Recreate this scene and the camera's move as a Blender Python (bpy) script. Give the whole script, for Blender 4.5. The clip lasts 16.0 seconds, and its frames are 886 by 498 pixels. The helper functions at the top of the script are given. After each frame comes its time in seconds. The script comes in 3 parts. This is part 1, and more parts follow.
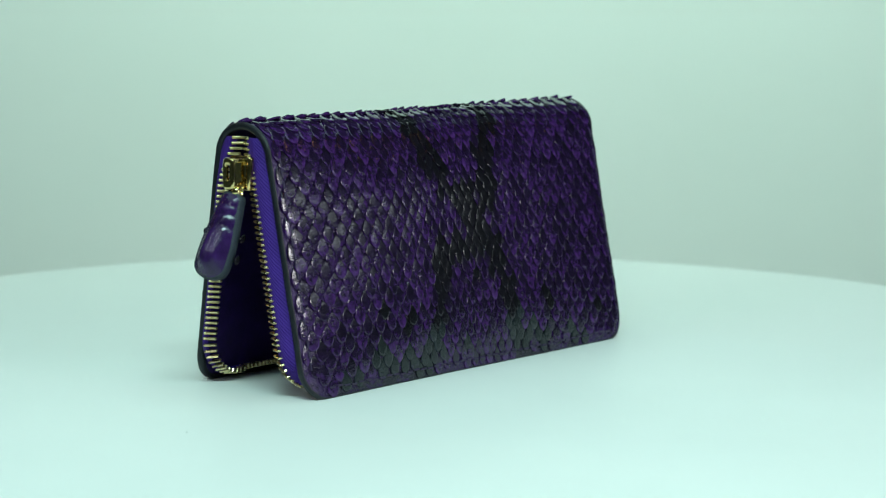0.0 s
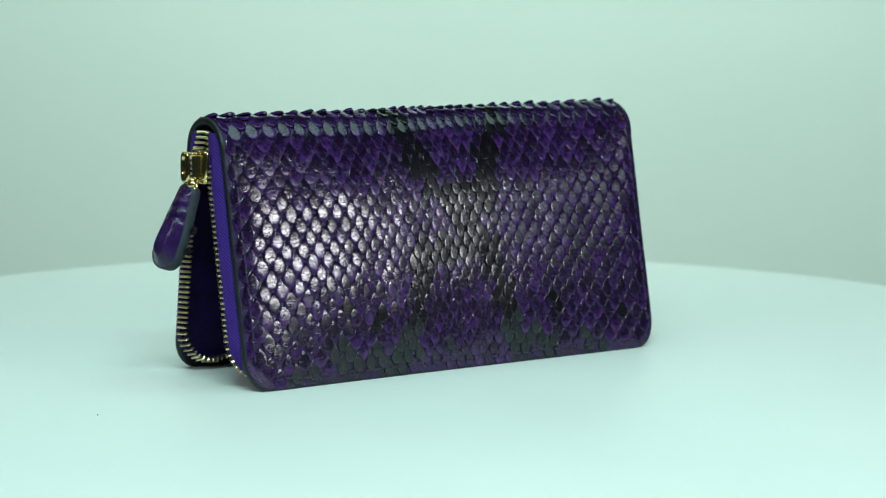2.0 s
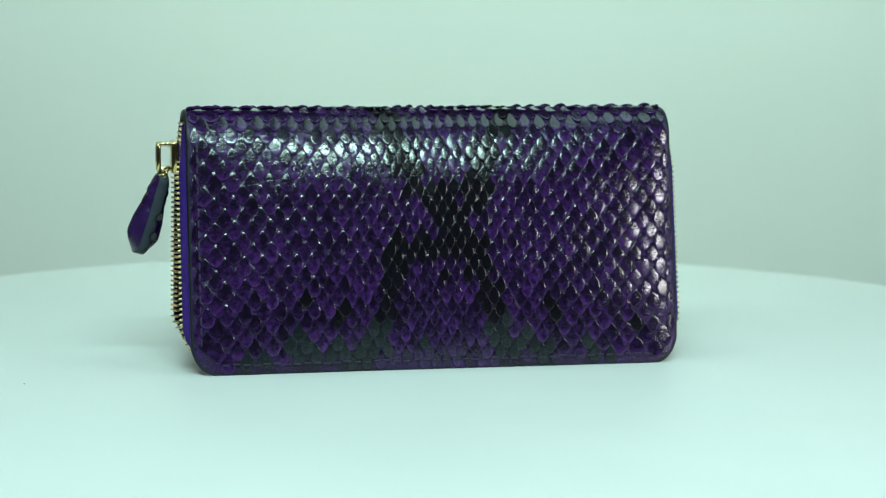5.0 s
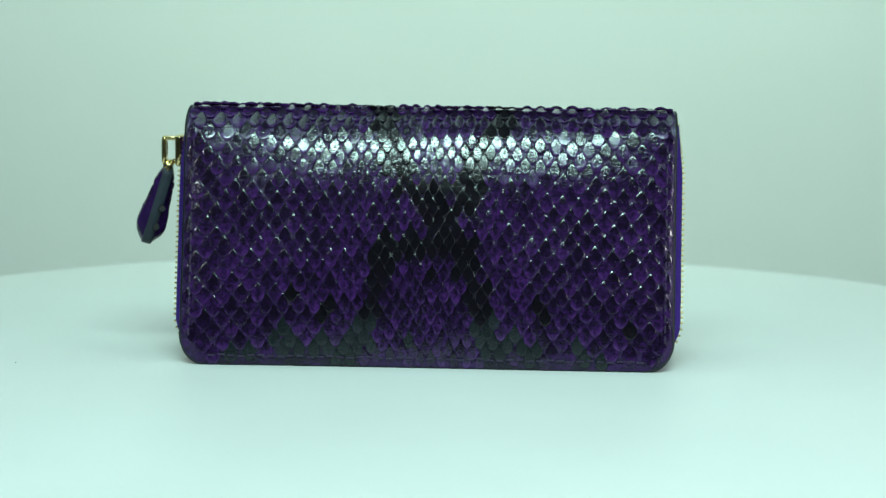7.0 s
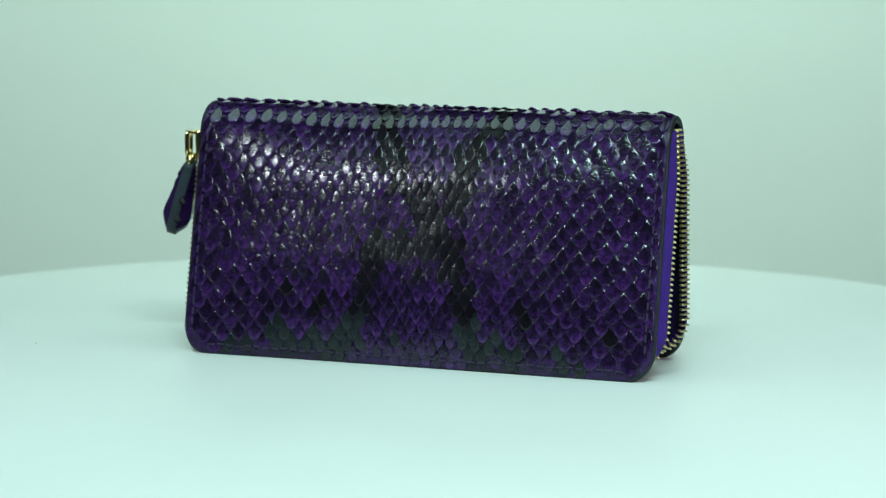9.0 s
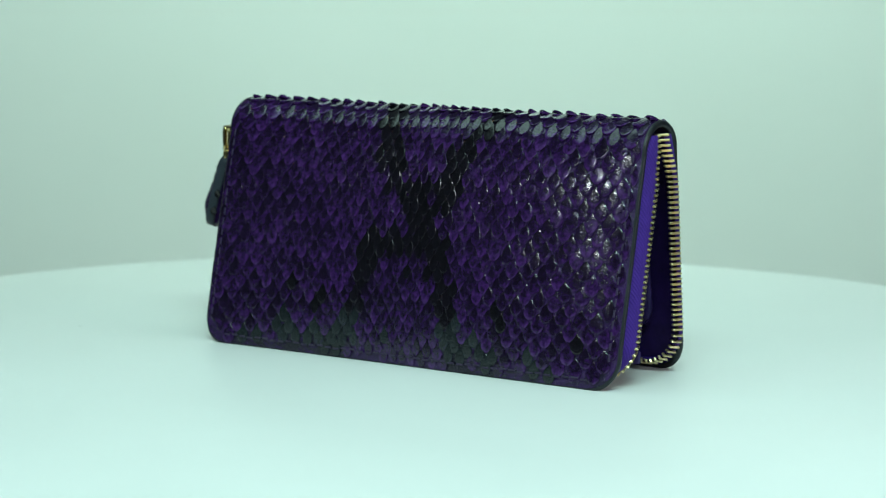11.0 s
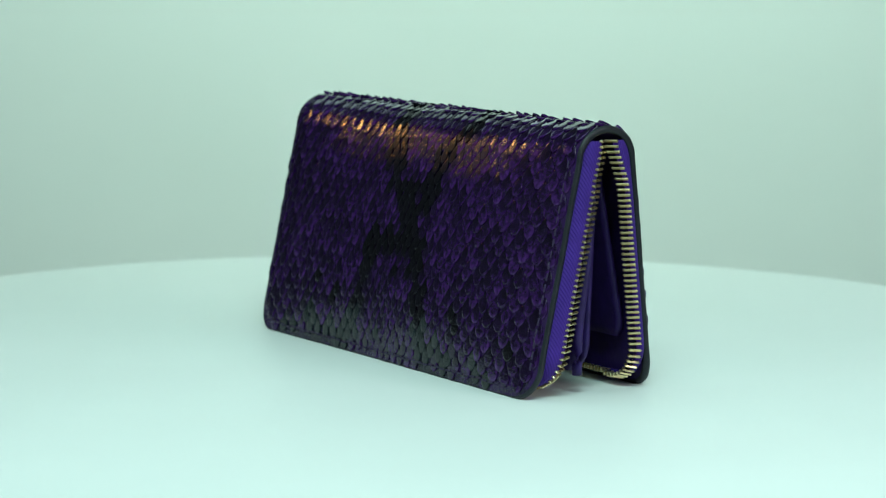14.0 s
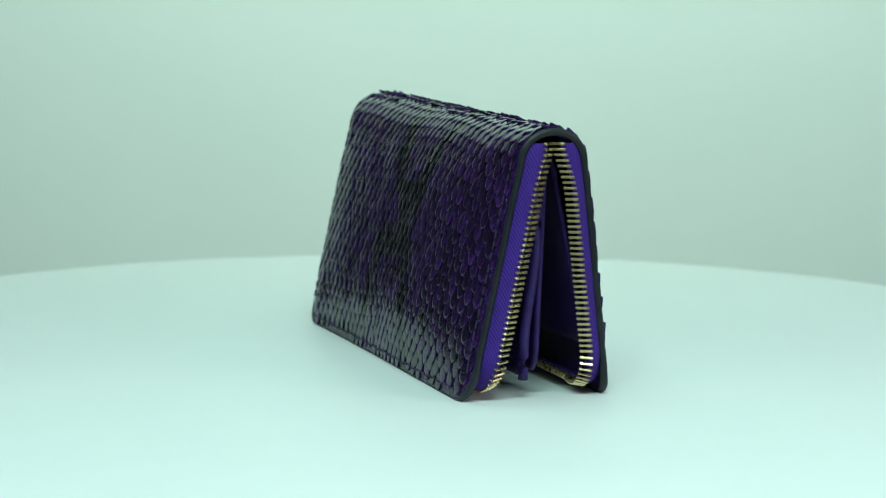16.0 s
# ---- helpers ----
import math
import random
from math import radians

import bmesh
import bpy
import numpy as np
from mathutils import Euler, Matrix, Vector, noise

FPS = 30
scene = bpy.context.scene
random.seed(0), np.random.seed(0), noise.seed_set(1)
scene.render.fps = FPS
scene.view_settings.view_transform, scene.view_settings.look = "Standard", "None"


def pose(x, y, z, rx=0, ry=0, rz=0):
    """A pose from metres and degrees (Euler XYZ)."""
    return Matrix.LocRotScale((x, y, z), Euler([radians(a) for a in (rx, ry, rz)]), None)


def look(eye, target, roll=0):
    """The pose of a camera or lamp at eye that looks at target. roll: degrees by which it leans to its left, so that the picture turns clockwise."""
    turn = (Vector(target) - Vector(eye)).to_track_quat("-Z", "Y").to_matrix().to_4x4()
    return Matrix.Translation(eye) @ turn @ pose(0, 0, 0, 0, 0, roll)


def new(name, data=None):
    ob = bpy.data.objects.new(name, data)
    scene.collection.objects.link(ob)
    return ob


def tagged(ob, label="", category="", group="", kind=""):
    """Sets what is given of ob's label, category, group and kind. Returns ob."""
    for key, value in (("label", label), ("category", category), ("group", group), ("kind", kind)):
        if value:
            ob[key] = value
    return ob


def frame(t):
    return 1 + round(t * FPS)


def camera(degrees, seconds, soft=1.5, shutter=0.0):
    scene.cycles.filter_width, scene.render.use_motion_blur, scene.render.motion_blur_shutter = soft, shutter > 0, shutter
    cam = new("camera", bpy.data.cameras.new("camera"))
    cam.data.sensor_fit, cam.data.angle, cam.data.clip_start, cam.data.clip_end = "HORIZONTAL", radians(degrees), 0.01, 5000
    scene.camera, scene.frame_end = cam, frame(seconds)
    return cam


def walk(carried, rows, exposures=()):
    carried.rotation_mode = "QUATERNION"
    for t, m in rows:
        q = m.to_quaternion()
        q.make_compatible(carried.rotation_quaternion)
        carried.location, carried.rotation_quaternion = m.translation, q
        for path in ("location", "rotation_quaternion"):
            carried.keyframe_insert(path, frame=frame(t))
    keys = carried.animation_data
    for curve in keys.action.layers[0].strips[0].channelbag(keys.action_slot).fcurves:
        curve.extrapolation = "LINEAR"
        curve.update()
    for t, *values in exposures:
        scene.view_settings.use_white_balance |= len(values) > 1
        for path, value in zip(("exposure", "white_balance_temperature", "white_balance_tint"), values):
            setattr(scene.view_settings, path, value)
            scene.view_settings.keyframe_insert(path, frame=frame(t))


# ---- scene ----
SECONDS = 16.0
TURN_START, TURN_RATE = 49.0, -7.452      # degrees, degrees per second

# ---------------------------------------------------------------- camera
cam = camera(21.92, SECONDS, soft=1.2)
EYE = Vector((0.0, -0.920, 0.1702))
AIM = EYE + Vector((0.0007, 0.9908, -0.1351))
STAND = look(EYE, AIM, 0.576)
walk(cam, [(0.0, STAND), (SECONDS, STAND)], exposures=[(0.0, 0.01), (SECONDS, 0.01)])
cam.data.dof.use_dof = True
cam.data.dof.focus_distance = 0.875
cam.data.dof.aperture_fstop = 15.0

# ---------------------------------------------------------------- light
world = bpy.data.worlds.new("world")
scene.world = world
world.use_nodes = True
wbg = world.node_tree.nodes["Background"]
wbg.inputs[0].default_value = (0.70, 1.0, 0.90, 1)
wbg.inputs[1].default_value = 0.02


def area_lamp(name, eye, target, sx, sy, power, color, spread=180):
    lamp = bpy.data.lights.new(name, "AREA")
    lamp.shape, lamp.size, lamp.size_y = "RECTANGLE", sx, sy
    lamp.energy, lamp.color = power, color
    lamp.spread = math.radians(spread)
    ob = new(name, lamp)
    ob.matrix_world = look(eye, target)
    return ob


area_lamp("softbox_overhead_west", (-0.62, 0.15, 1.80), (-0.1, 0.05, 0.0), 0.9, 0.9, 6.9, (0.63, 1.0, 0.90))
area_lamp("softbox_overhead_east", (0.62, 0.15, 1.80), (0.1, 0.05, 0.0), 0.9, 0.9, 6.6, (0.63, 1.0, 0.90))
area_lamp("strip_light_front", (0.03, -0.84, 0.99), (0.0, 0.0, 0.08), 0.75, 0.080, 14.0, (0.62, 1.0, 0.94))
area_lamp("softbox_side", (0.98, -0.68, 0.43), (0.0, 0.0, 0.05), 0.36, 0.10, 3.7, (0.97, 0.97, 1.0))
area_lamp("softbox_side_wide", (1.19, -0.20, 0.43), (0.0, 0.0, 0.05), 0.60, 0.10, 0.56, (0.85, 0.97, 1.0))
area_lamp("softbox_left", (-0.86, -0.86, 0.75), (0.0, 0.0, 0.05), 0.24, 0.05, 2.4, (0.85, 0.95, 1.0))
# added unseen fill that brightens the backdrop paper; narrow spread spares the wallet
area_lamp("backdrop_fill", (0.07, 0.62, 1.15), (0.05, 1.30, 0.10), 0.6, 0.25, 7.4, (0.67, 1.0, 0.82), 122)
area_lamp("warm_bulb_east", (1.18, 0.30, 1.02), (0.0, 0.0, 0.1), 0.07, 0.05, 0.14, (1.0, 0.52, 0.18))
area_lamp("warm_bulb_west", (-1.07, 0.62, 0.72), (0.0, 0.0, 0.1), 0.07, 0.05, 0.55, (1.0, 0.52, 0.18))


# ---------------------------------------------------------------- materials
def material(name):
    m = bpy.data.materials.new(name)
    m.use_nodes = True
    nt = m.node_tree
    return m, nt, nt.nodes["Principled BSDF"]


def node(nt, kind, **values):
    n = nt.nodes.new(kind)
    for key, v in values.items():
        n.inputs[key.replace("_", " ")].default_value = v
    return n


def ramp(nt, source, stops):
    r = nt.nodes.new("ShaderNodeValToRGB")
    els = r.color_ramp.elements
    while len(els) < len(stops):
        els.new(0.5)
    for e, (p, c) in zip(els, stops):
        e.position, e.color = p, (*c, 1)
    nt.links.new(source, r.inputs[0])
    return r


def bump(nt, bsdf, source, strength, distance, normal=None):
    b = node(nt, "ShaderNodeBump", Strength=strength, Distance=distance)
    nt.links.new(source, b.inputs["Height"])
    if normal is not None:
        nt.links.new(normal, b.inputs["Normal"])
    nt.links.new(b.outputs[0], bsdf.inputs["Normal"])
    return b.outputs[0]


def scale_material(name, stops, rough=0.11):
    """Snakeskin scale: tone differs from scale to scale, with fine cracks and a glazed finish."""
    m, nt, bsdf = material(name)
    uv = nt.nodes.new("ShaderNodeUVMap")
    info, geo = nt.nodes.new("ShaderNodeObjectInfo"), nt.nodes.new("ShaderNodeNewGeometry")
    add = nt.nodes.new("ShaderNodeMath")
    nt.links.new(info.outputs["Random"], add.inputs[0])
    nt.links.new(geo.outputs["Random Per Island"], add.inputs[1])
    white = nt.nodes.new("ShaderNodeTexWhiteNoise")
    white.noise_dimensions = "1D"
    nt.links.new(add.outputs[0], white.inputs["W"])
    shift = nt.nodes.new("ShaderNodeVectorMath")
    shift.operation = "MULTIPLY_ADD"
    shift.inputs[1].default_value = (40, 40, 40)
    nt.links.new(white.outputs["Color"], shift.inputs[0])
    nt.links.new(uv.outputs[0], shift.inputs[2])
    blotch = node(nt, "ShaderNodeTexNoise", Scale=1.1, Detail=5.0, Roughness=0.7)
    nt.links.new(shift.outputs[0], blotch.inputs["Vector"])
    mix = node(nt, "ShaderNodeMath")
    mix.operation = "MULTIPLY_ADD"
    mix.inputs[1].default_value = 0.28
    nt.links.new(white.outputs["Value"], mix.inputs[0])
    half = nt.nodes.new("ShaderNodeMath")
    half.operation = "MULTIPLY"
    half.inputs[1].default_value = 0.55
    stark = node(nt, "ShaderNodeMapRange", From_Min=0.32, From_Max=0.68)
    nt.links.new(blotch.outputs[0], stark.inputs["Value"])
    nt.links.new(stark.outputs[0], half.inputs[0])
    nt.links.new(half.outputs[0], mix.inputs[2])
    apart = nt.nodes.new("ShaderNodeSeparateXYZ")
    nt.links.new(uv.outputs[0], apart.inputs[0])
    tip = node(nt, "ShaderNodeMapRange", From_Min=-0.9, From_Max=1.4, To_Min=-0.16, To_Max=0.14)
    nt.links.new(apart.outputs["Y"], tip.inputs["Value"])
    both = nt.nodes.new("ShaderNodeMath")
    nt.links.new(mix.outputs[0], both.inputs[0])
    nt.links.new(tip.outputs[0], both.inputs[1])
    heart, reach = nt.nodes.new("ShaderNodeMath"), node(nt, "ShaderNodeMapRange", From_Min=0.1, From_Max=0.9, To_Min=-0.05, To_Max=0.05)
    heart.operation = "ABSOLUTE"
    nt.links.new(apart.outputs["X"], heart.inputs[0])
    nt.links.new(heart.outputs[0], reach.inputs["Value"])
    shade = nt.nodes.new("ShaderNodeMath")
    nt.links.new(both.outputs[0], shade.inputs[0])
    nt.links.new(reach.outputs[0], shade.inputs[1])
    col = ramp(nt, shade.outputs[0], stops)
    nt.links.new(col.outputs[0], bsdf.inputs["Base Color"])
    fine = node(nt, "ShaderNodeTexNoise", Scale=5.0, Detail=5.0, Roughness=0.7)
    nt.links.new(shift.outputs[0], fine.inputs["Vector"])
    rr = node(nt, "ShaderNodeMapRange", To_Min=rough - 0.05, To_Max=rough + 0.07)
    nt.links.new(fine.outputs[0], rr.inputs["Value"])
    nt.links.new(rr.outputs[0], bsdf.inputs["Roughness"])
    stretch = nt.nodes.new("ShaderNodeMapping")
    stretch.inputs["Scale"].default_value = (0.7, 2.0, 1)
    nt.links.new(shift.outputs[0], stretch.inputs["Vector"])
    wrinkle = node(nt, "ShaderNodeTexNoise", Scale=1.3, Detail=2.5, Roughness=0.55)
    nt.links.new(stretch.outputs[0], wrinkle.inputs["Vector"])
    crease = nt.nodes.new("ShaderNodeTexVoronoi")
    crease.feature = "DISTANCE_TO_EDGE"
    crease.inputs["Scale"].default_value = 1.15
    warp = nt.nodes.new("ShaderNodeVectorMath")
    warp.operation = "MULTIPLY_ADD"
    warp.inputs[1].default_value = (0.9, 0.9, 0.9)
    nt.links.new(wrinkle.outputs["Color"], warp.inputs[0])
    nt.links.new(stretch.outputs[0], warp.inputs[2])
    nt.links.new(warp.outputs[0], crease.inputs["Vector"])
    line = node(nt, "ShaderNodeMapRange", From_Min=0.0, From_Max=0.10)
    nt.links.new(crease.outputs["Distance"], line.inputs["Value"])
    n0 = bump(nt, bsdf, line.outputs[0], 0.5, 0.000026)
    n1 = bump(nt, bsdf, wrinkle.outputs[0], 0.55, 0.00003, n0)
    bump(nt, bsdf, fine.outputs[0], 0.3, 0.00001, n1)
    # the cut rim of a scale is matte
    side, low, most = nt.nodes.new("ShaderNodeMath"), nt.nodes.new("ShaderNodeMath"), nt.nodes.new("ShaderNodeMath")
    side.operation, low.operation, most.operation = "ABSOLUTE", "MULTIPLY", "MAXIMUM"
    nt.links.new(apart.outputs["X"], side.inputs[0])
    nt.links.new(apart.outputs["Y"], low.inputs[0])
    low.inputs[1].default_value = 0.66
    nt.links.new(side.outputs[0], most.inputs[0])
    nt.links.new(low.outputs[0], most.inputs[1])
    gloss = node(nt, "ShaderNodeMapRange", From_Min=0.80, From_Max=0.96, To_Min=0.50, To_Max=0.17)
    nt.links.new(most.outputs[0], gloss.inputs["Value"])
    nt.links.new(gloss.outputs[0], bsdf.inputs["Specular IOR Level"])
    return m


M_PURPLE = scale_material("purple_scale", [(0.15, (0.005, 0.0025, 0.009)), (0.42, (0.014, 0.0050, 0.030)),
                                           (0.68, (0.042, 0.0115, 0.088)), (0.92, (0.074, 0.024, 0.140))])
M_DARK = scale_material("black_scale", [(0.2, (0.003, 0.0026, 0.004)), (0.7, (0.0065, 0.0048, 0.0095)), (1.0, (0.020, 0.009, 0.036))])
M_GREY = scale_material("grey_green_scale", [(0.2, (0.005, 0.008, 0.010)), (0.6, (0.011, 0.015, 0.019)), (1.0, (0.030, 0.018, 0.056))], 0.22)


def leather(name, dark, light, rough, wrinkles=1.0, gloss=0.5):
    m, nt, bsdf = material(name)
    tc = nt.nodes.new("ShaderNodeTexCoord")
    n1 = node(nt, "ShaderNodeTexNoise", Scale=160.0, Detail=5.0, Roughness=0.6)
    n2 = node(nt, "ShaderNodeTexVoronoi", Scale=1300.0)
    n3 = node(nt, "ShaderNodeTexNoise", Scale=900.0, Detail=4.0, Roughness=0.7)
    for n in (n1, n2, n3):
        nt.links.new(tc.outputs["Object"], n.inputs["Vector"])
    c = ramp(nt, n1.outputs[0], [(0.3, dark), (0.7, light)])
    nt.links.new(c.outputs[0], bsdf.inputs["Base Color"])
    rr = node(nt, "ShaderNodeMapRange", To_Min=rough - 0.1, To_Max=rough + 0.12)
    nt.links.new(n3.outputs[0], rr.inputs["Value"])
    nt.links.new(rr.outputs[0], bsdf.inputs["Roughness"])
    b = bump(nt, bsdf, n2.outputs["Distance"], 0.25 * wrinkles, 0.0003)
    bump(nt, bsdf, n3.outputs[0], 0.45 * wrinkles, 0.0004, b)
    bsdf.inputs["Specular IOR Level"].default_value = gloss
    return m


M_SKIN = leather("purple_skin", (0.013, 0.0044, 0.030), (0.036, 0.0110, 0.083), 0.24, 1.3, 0.42)


def pigmented(m):
    """Multiplies the skin's colour by the markings stored on its mesh."""
    nt = m.node_tree
    bsdf = nt.nodes["Principled BSDF"]
    source = bsdf.inputs["Base Color"].links[0].from_socket
    mark = nt.nodes.new("ShaderNodeAttribute")
    mark.attribute_name = "pigment"
    both = nt.nodes.new("ShaderNodeMix")
    both.data_type, both.blend_type = "RGBA", "MULTIPLY"
    both.inputs["Factor"].default_value = 1.0
    nt.links.new(source, both.inputs["A"])
    nt.links.new(mark.outputs["Color"], both.inputs["B"])
    nt.links.new(both.outputs["Result"], bsdf.inputs["Base Color"])


pigmented(M_SKIN)
M_EDGE = leather("painted_edge", (0.005, 0.006, 0.009), (0.010, 0.013, 0.018), 0.40, 0.6, 0.35)
M_LINING = leather("purple_lining", (0.013, 0.0042, 0.055), (0.027, 0.0080, 0.104), 0.55, 0.7, 0.35)
M_PULL = leather("purple_pull_leather", (0.014, 0.0046, 0.034), (0.036, 0.0118, 0.086), 0.17, 0.7)
M_SLATE = leather("slate_edge", (0.014, 0.020, 0.030), (0.026, 0.035, 0.048), 0.55, 0.8, 0.35)


def cloth():
    m, nt, bsdf = material("purple_zip_tape")
    uv = nt.nodes.new("ShaderNodeUVMap")
    wave = nt.nodes.new("ShaderNodeTexWave")
    wave.bands_direction = "DIAGONAL"
    wave.inputs["Scale"].default_value = 400.0
    wave.inputs["Distortion"].default_value = 0.6
    nt.links.new(uv.outputs[0], wave.inputs["Vector"])
    n = node(nt, "ShaderNodeTexNoise", Scale=2500.0, Detail=3.0)
    nt.links.new(uv.outputs[0], n.inputs["Vector"])
    big = node(nt, "ShaderNodeTexNoise", Scale=110.0, Detail=3.0)
    nt.links.new(uv.outputs[0], big.inputs["Vector"])
    c = ramp(nt, big.outputs[0], [(0.3, (0.034, 0.0085, 0.160)), (0.7, (0.045, 0.0120, 0.205))])
    weave = ramp(nt, wave.outputs[0], [(0.2, (0.84, 0.84, 0.84)), (0.8, (1.05, 1.05, 1.05))])
    both = nt.nodes.new("ShaderNodeMix")
    both.data_type, both.blend_type = "RGBA", "MULTIPLY"
    both.inputs["Factor"].default_value = 1.0
    nt.links.new(c.outputs[0], both.inputs["A"])
    nt.links.new(weave.outputs[0], both.inputs["B"])
    nt.links.new(both.outputs["Result"], bsdf.inputs["Base Color"])
    b = bump(nt, bsdf, wave.outputs[0], 0.5, 0.0003)
    bump(nt, bsdf, n.outputs[0], 0.3, 0.0002, b)
    bsdf.inputs["Roughness"].default_value = 0.75
    bsdf.inputs["Specular IOR Level"].default_value = 0.25
    return m


M_TAPE = cloth()


def brass(name, color, rough):
    m, nt, bsdf = material(name)
    tc = nt.nodes.new("ShaderNodeTexCoord")
    n = node(nt, "ShaderNodeTexNoise", Scale=700.0, Detail=3.0)
    nt.links.new(tc.outputs["Object"], n.inputs["Vector"])
    c = ramp(nt, n.outputs[0], [(0.3, tuple(v * 0.75 for v in color)), (0.7, color)])
    nt.links.new(c.outputs[0], bsdf.inputs["Base Color"])
    rr = node(nt, "ShaderNodeMapRange", To_Min=rough * 0.6, To_Max=rough * 1.4)
    nt.links.new(n.outputs[0], rr.inputs["Value"])
    nt.links.new(rr.outputs[0], bsdf.inputs["Roughness"])
    bsdf.inputs["Metallic"].default_value = 1.0
    return m


M_BRASS = brass("brass_teeth", (0.88, 0.72, 0.40), 0.28)
M_GOLD = brass("polished_gold", (0.80, 0.62, 0.28), 0.12)


def painted(name, dark, light, rough, scale, gloss=0.5):
    m, nt, bsdf = material(name)
    tc = nt.nodes.new("ShaderNodeTexCoord")
    n = node(nt, "ShaderNodeTexNoise", Scale=scale, Detail=5.0, Roughness=0.55)
    n2 = node(nt, "ShaderNodeTexNoise", Scale=scale * 60, Detail=3.0)
    for q in (n, n2):
        nt.links.new(tc.outputs["Object"], q.inputs["Vector"])
    c = ramp(nt, n.outputs[0], [(0.3, dark), (0.7, light)])
    nt.links.new(c.outputs[0], bsdf.inputs["Base Color"])
    bump(nt, bsdf, n2.outputs[0], 0.05, 0.0005)
    rr = node(nt, "ShaderNodeMapRange", To_Min=rough - 0.05, To_Max=rough + 0.08)
    nt.links.new(n.outputs[0], rr.inputs["Value"])
    nt.links.new(rr.outputs[0], bsdf.inputs["Roughness"])
    bsdf.inputs["Specular IOR Level"].default_value = gloss
    return m


M_TABLE = painted("white_laminate", (0.67, 0.675, 0.67), (0.71, 0.715, 0.71), 0.45, 6.0, 0.35)
M_PAPER = painted("white_backdrop_paper", (0.70, 0.71, 0.69), (0.76, 0.76, 0.75), 0.9, 1.3, 0.1)
M_FLOOR = painted("grey_floor", (0.15, 0.16, 0.16), (0.20, 0.21, 0.21), 0.6, 2.0)
M_WALL = painted("room_wall_paint", (0.13, 0.14, 0.14), (0.17, 0.18, 0.18), 0.8, 1.5)
M_THREAD = leather("dark_thread", (0.010, 0.004, 0.024), (0.022, 0.008, 0.05), 0.6, 0.5)
M_SPECK = leather("dust", (0.05, 0.05, 0.05), (0.10, 0.10, 0.10), 0.8)


# ---------------------------------------------------------------- helpers of this scene
def mesh_of(name, verts, faces, mat, uvs=None, smooth=True):
    me = bpy.data.meshes.new(name)
    me.from_pydata([tuple(map(float, v)) for v in verts], [], faces)
    if uvs is not None:
        layer = me.uv_layers.new(name="UVMap")
        for lp in me.loops:
            layer.data[lp.index].uv = uvs[lp.vertex_index]
    me.materials.append(mat)
    me.polygons.foreach_set("use_smooth", [smooth] * len(me.polygons))
    me.update()
    return me


def part_mesh(name, me, parent, label="", kind=""):
    ob = new(name, me)
    ob.parent = parent
    return tagged(ob, label, kind=kind)


def part(name, bm, mat, parent, label="", smooth=True):
    me = bpy.data.meshes.new(name)
    bmesh.ops.recalc_face_normals(bm, faces=bm.faces[:])
    bm.to_mesh(me)
    bm.free()
    me.materials.append(mat)
    me.polygons.foreach_set("use_smooth", [smooth] * len(me.polygons))
    return part_mesh(name, me, parent, label)


def grid_faces(nu, nv, closed=False):
    out = []
    for j in range(nv - 1):
        for i in range(nu - (0 if closed else 1)):
            k = (i + 1) % nu
            out.append((j * nu + i, j * nu + k, (j + 1) * nu + k, (j + 1) * nu + i))
    return out


def tube(points, radius, sides=10, closed=False):
    """A bmesh tube along points."""
    bm = bmesh.new()
    pts = [Vector(p) for p in points]
    rings = []
    n = len(pts)
    for i, p in enumerate(pts):
        a = pts[(i - 1) % n] if closed or i else p
        b = pts[(i + 1) % n] if closed or i < n - 1 else p
        d = (b - a).normalized()
        q = d.to_track_quat("Z", "Y") if abs(d.y) < 0.95 else d.to_track_quat("Z", "X")
        rings.append([bm.verts.new(p + q @ Vector((radius * math.cos(w), radius * math.sin(w), 0)))
                      for w in (2 * math.pi * k / sides for k in range(sides))])
    for i in range(n if closed else n - 1):
        r, s = rings[i], rings[(i + 1) % n]
        off = 0
        if closed and i == n - 1:
            off = min(range(sides), key=lambda k: (s[k].co - r[0].co).length)
        for k in range(sides):
            bm.faces.new((r[k], r[(k + 1) % sides], s[(k + 1 + off) % sides], s[(k + off) % sides]))
    if not closed:
        bm.faces.new(rings[0])
        bm.faces.new(rings[-1])
    return bm


# ---------------------------------------------------------------- the place
def cylinder_bm(profile, sides=128):
    """Turned solid from (radius, z) pairs."""
    bm = bmesh.new()
    rings = []
    for r, z in profile:
        if r <= 0:
            rings.append([bm.verts.new((0, 0, z))])
        else:
            rings.append([bm.verts.new((r * math.cos(2 * math.pi * k / sides), r * math.sin(2 * math.pi * k / sides), z)) for k in range(sides)])
    for a, b in zip(rings, rings[1:]):
        for k in range(sides):
            q = (k + 1) % sides
            if len(a) == 1:
                bm.faces.new((a[0], b[q], b[k]))
            elif len(b) == 1:
                bm.faces.new((a[k], a[q], b[0]))
            else:
                bm.faces.new((a[k], a[q], b[q], b[k]))
    return bm


FLOOR_Z = -0.78


def box_bm(x0, x1, y0, y1, z0, z1):
    bm = bmesh.new()
    bmesh.ops.create_cube(bm, size=1)
    for v in bm.verts:
        v.co = Vector(((x0 + x1) / 2 + v.co.x * (x1 - x0), (y0 + y1) / 2 + v.co.y * (y1 - y0), (z0 + z1) / 2 + v.co.z * (z1 - z0)))
    return bm


def structure(name, bm, mat, label, smooth=False):
    ob = part(name, bm, mat, None, "", smooth)
    return tagged(ob, label, name.split("_")[0], kind="structure")


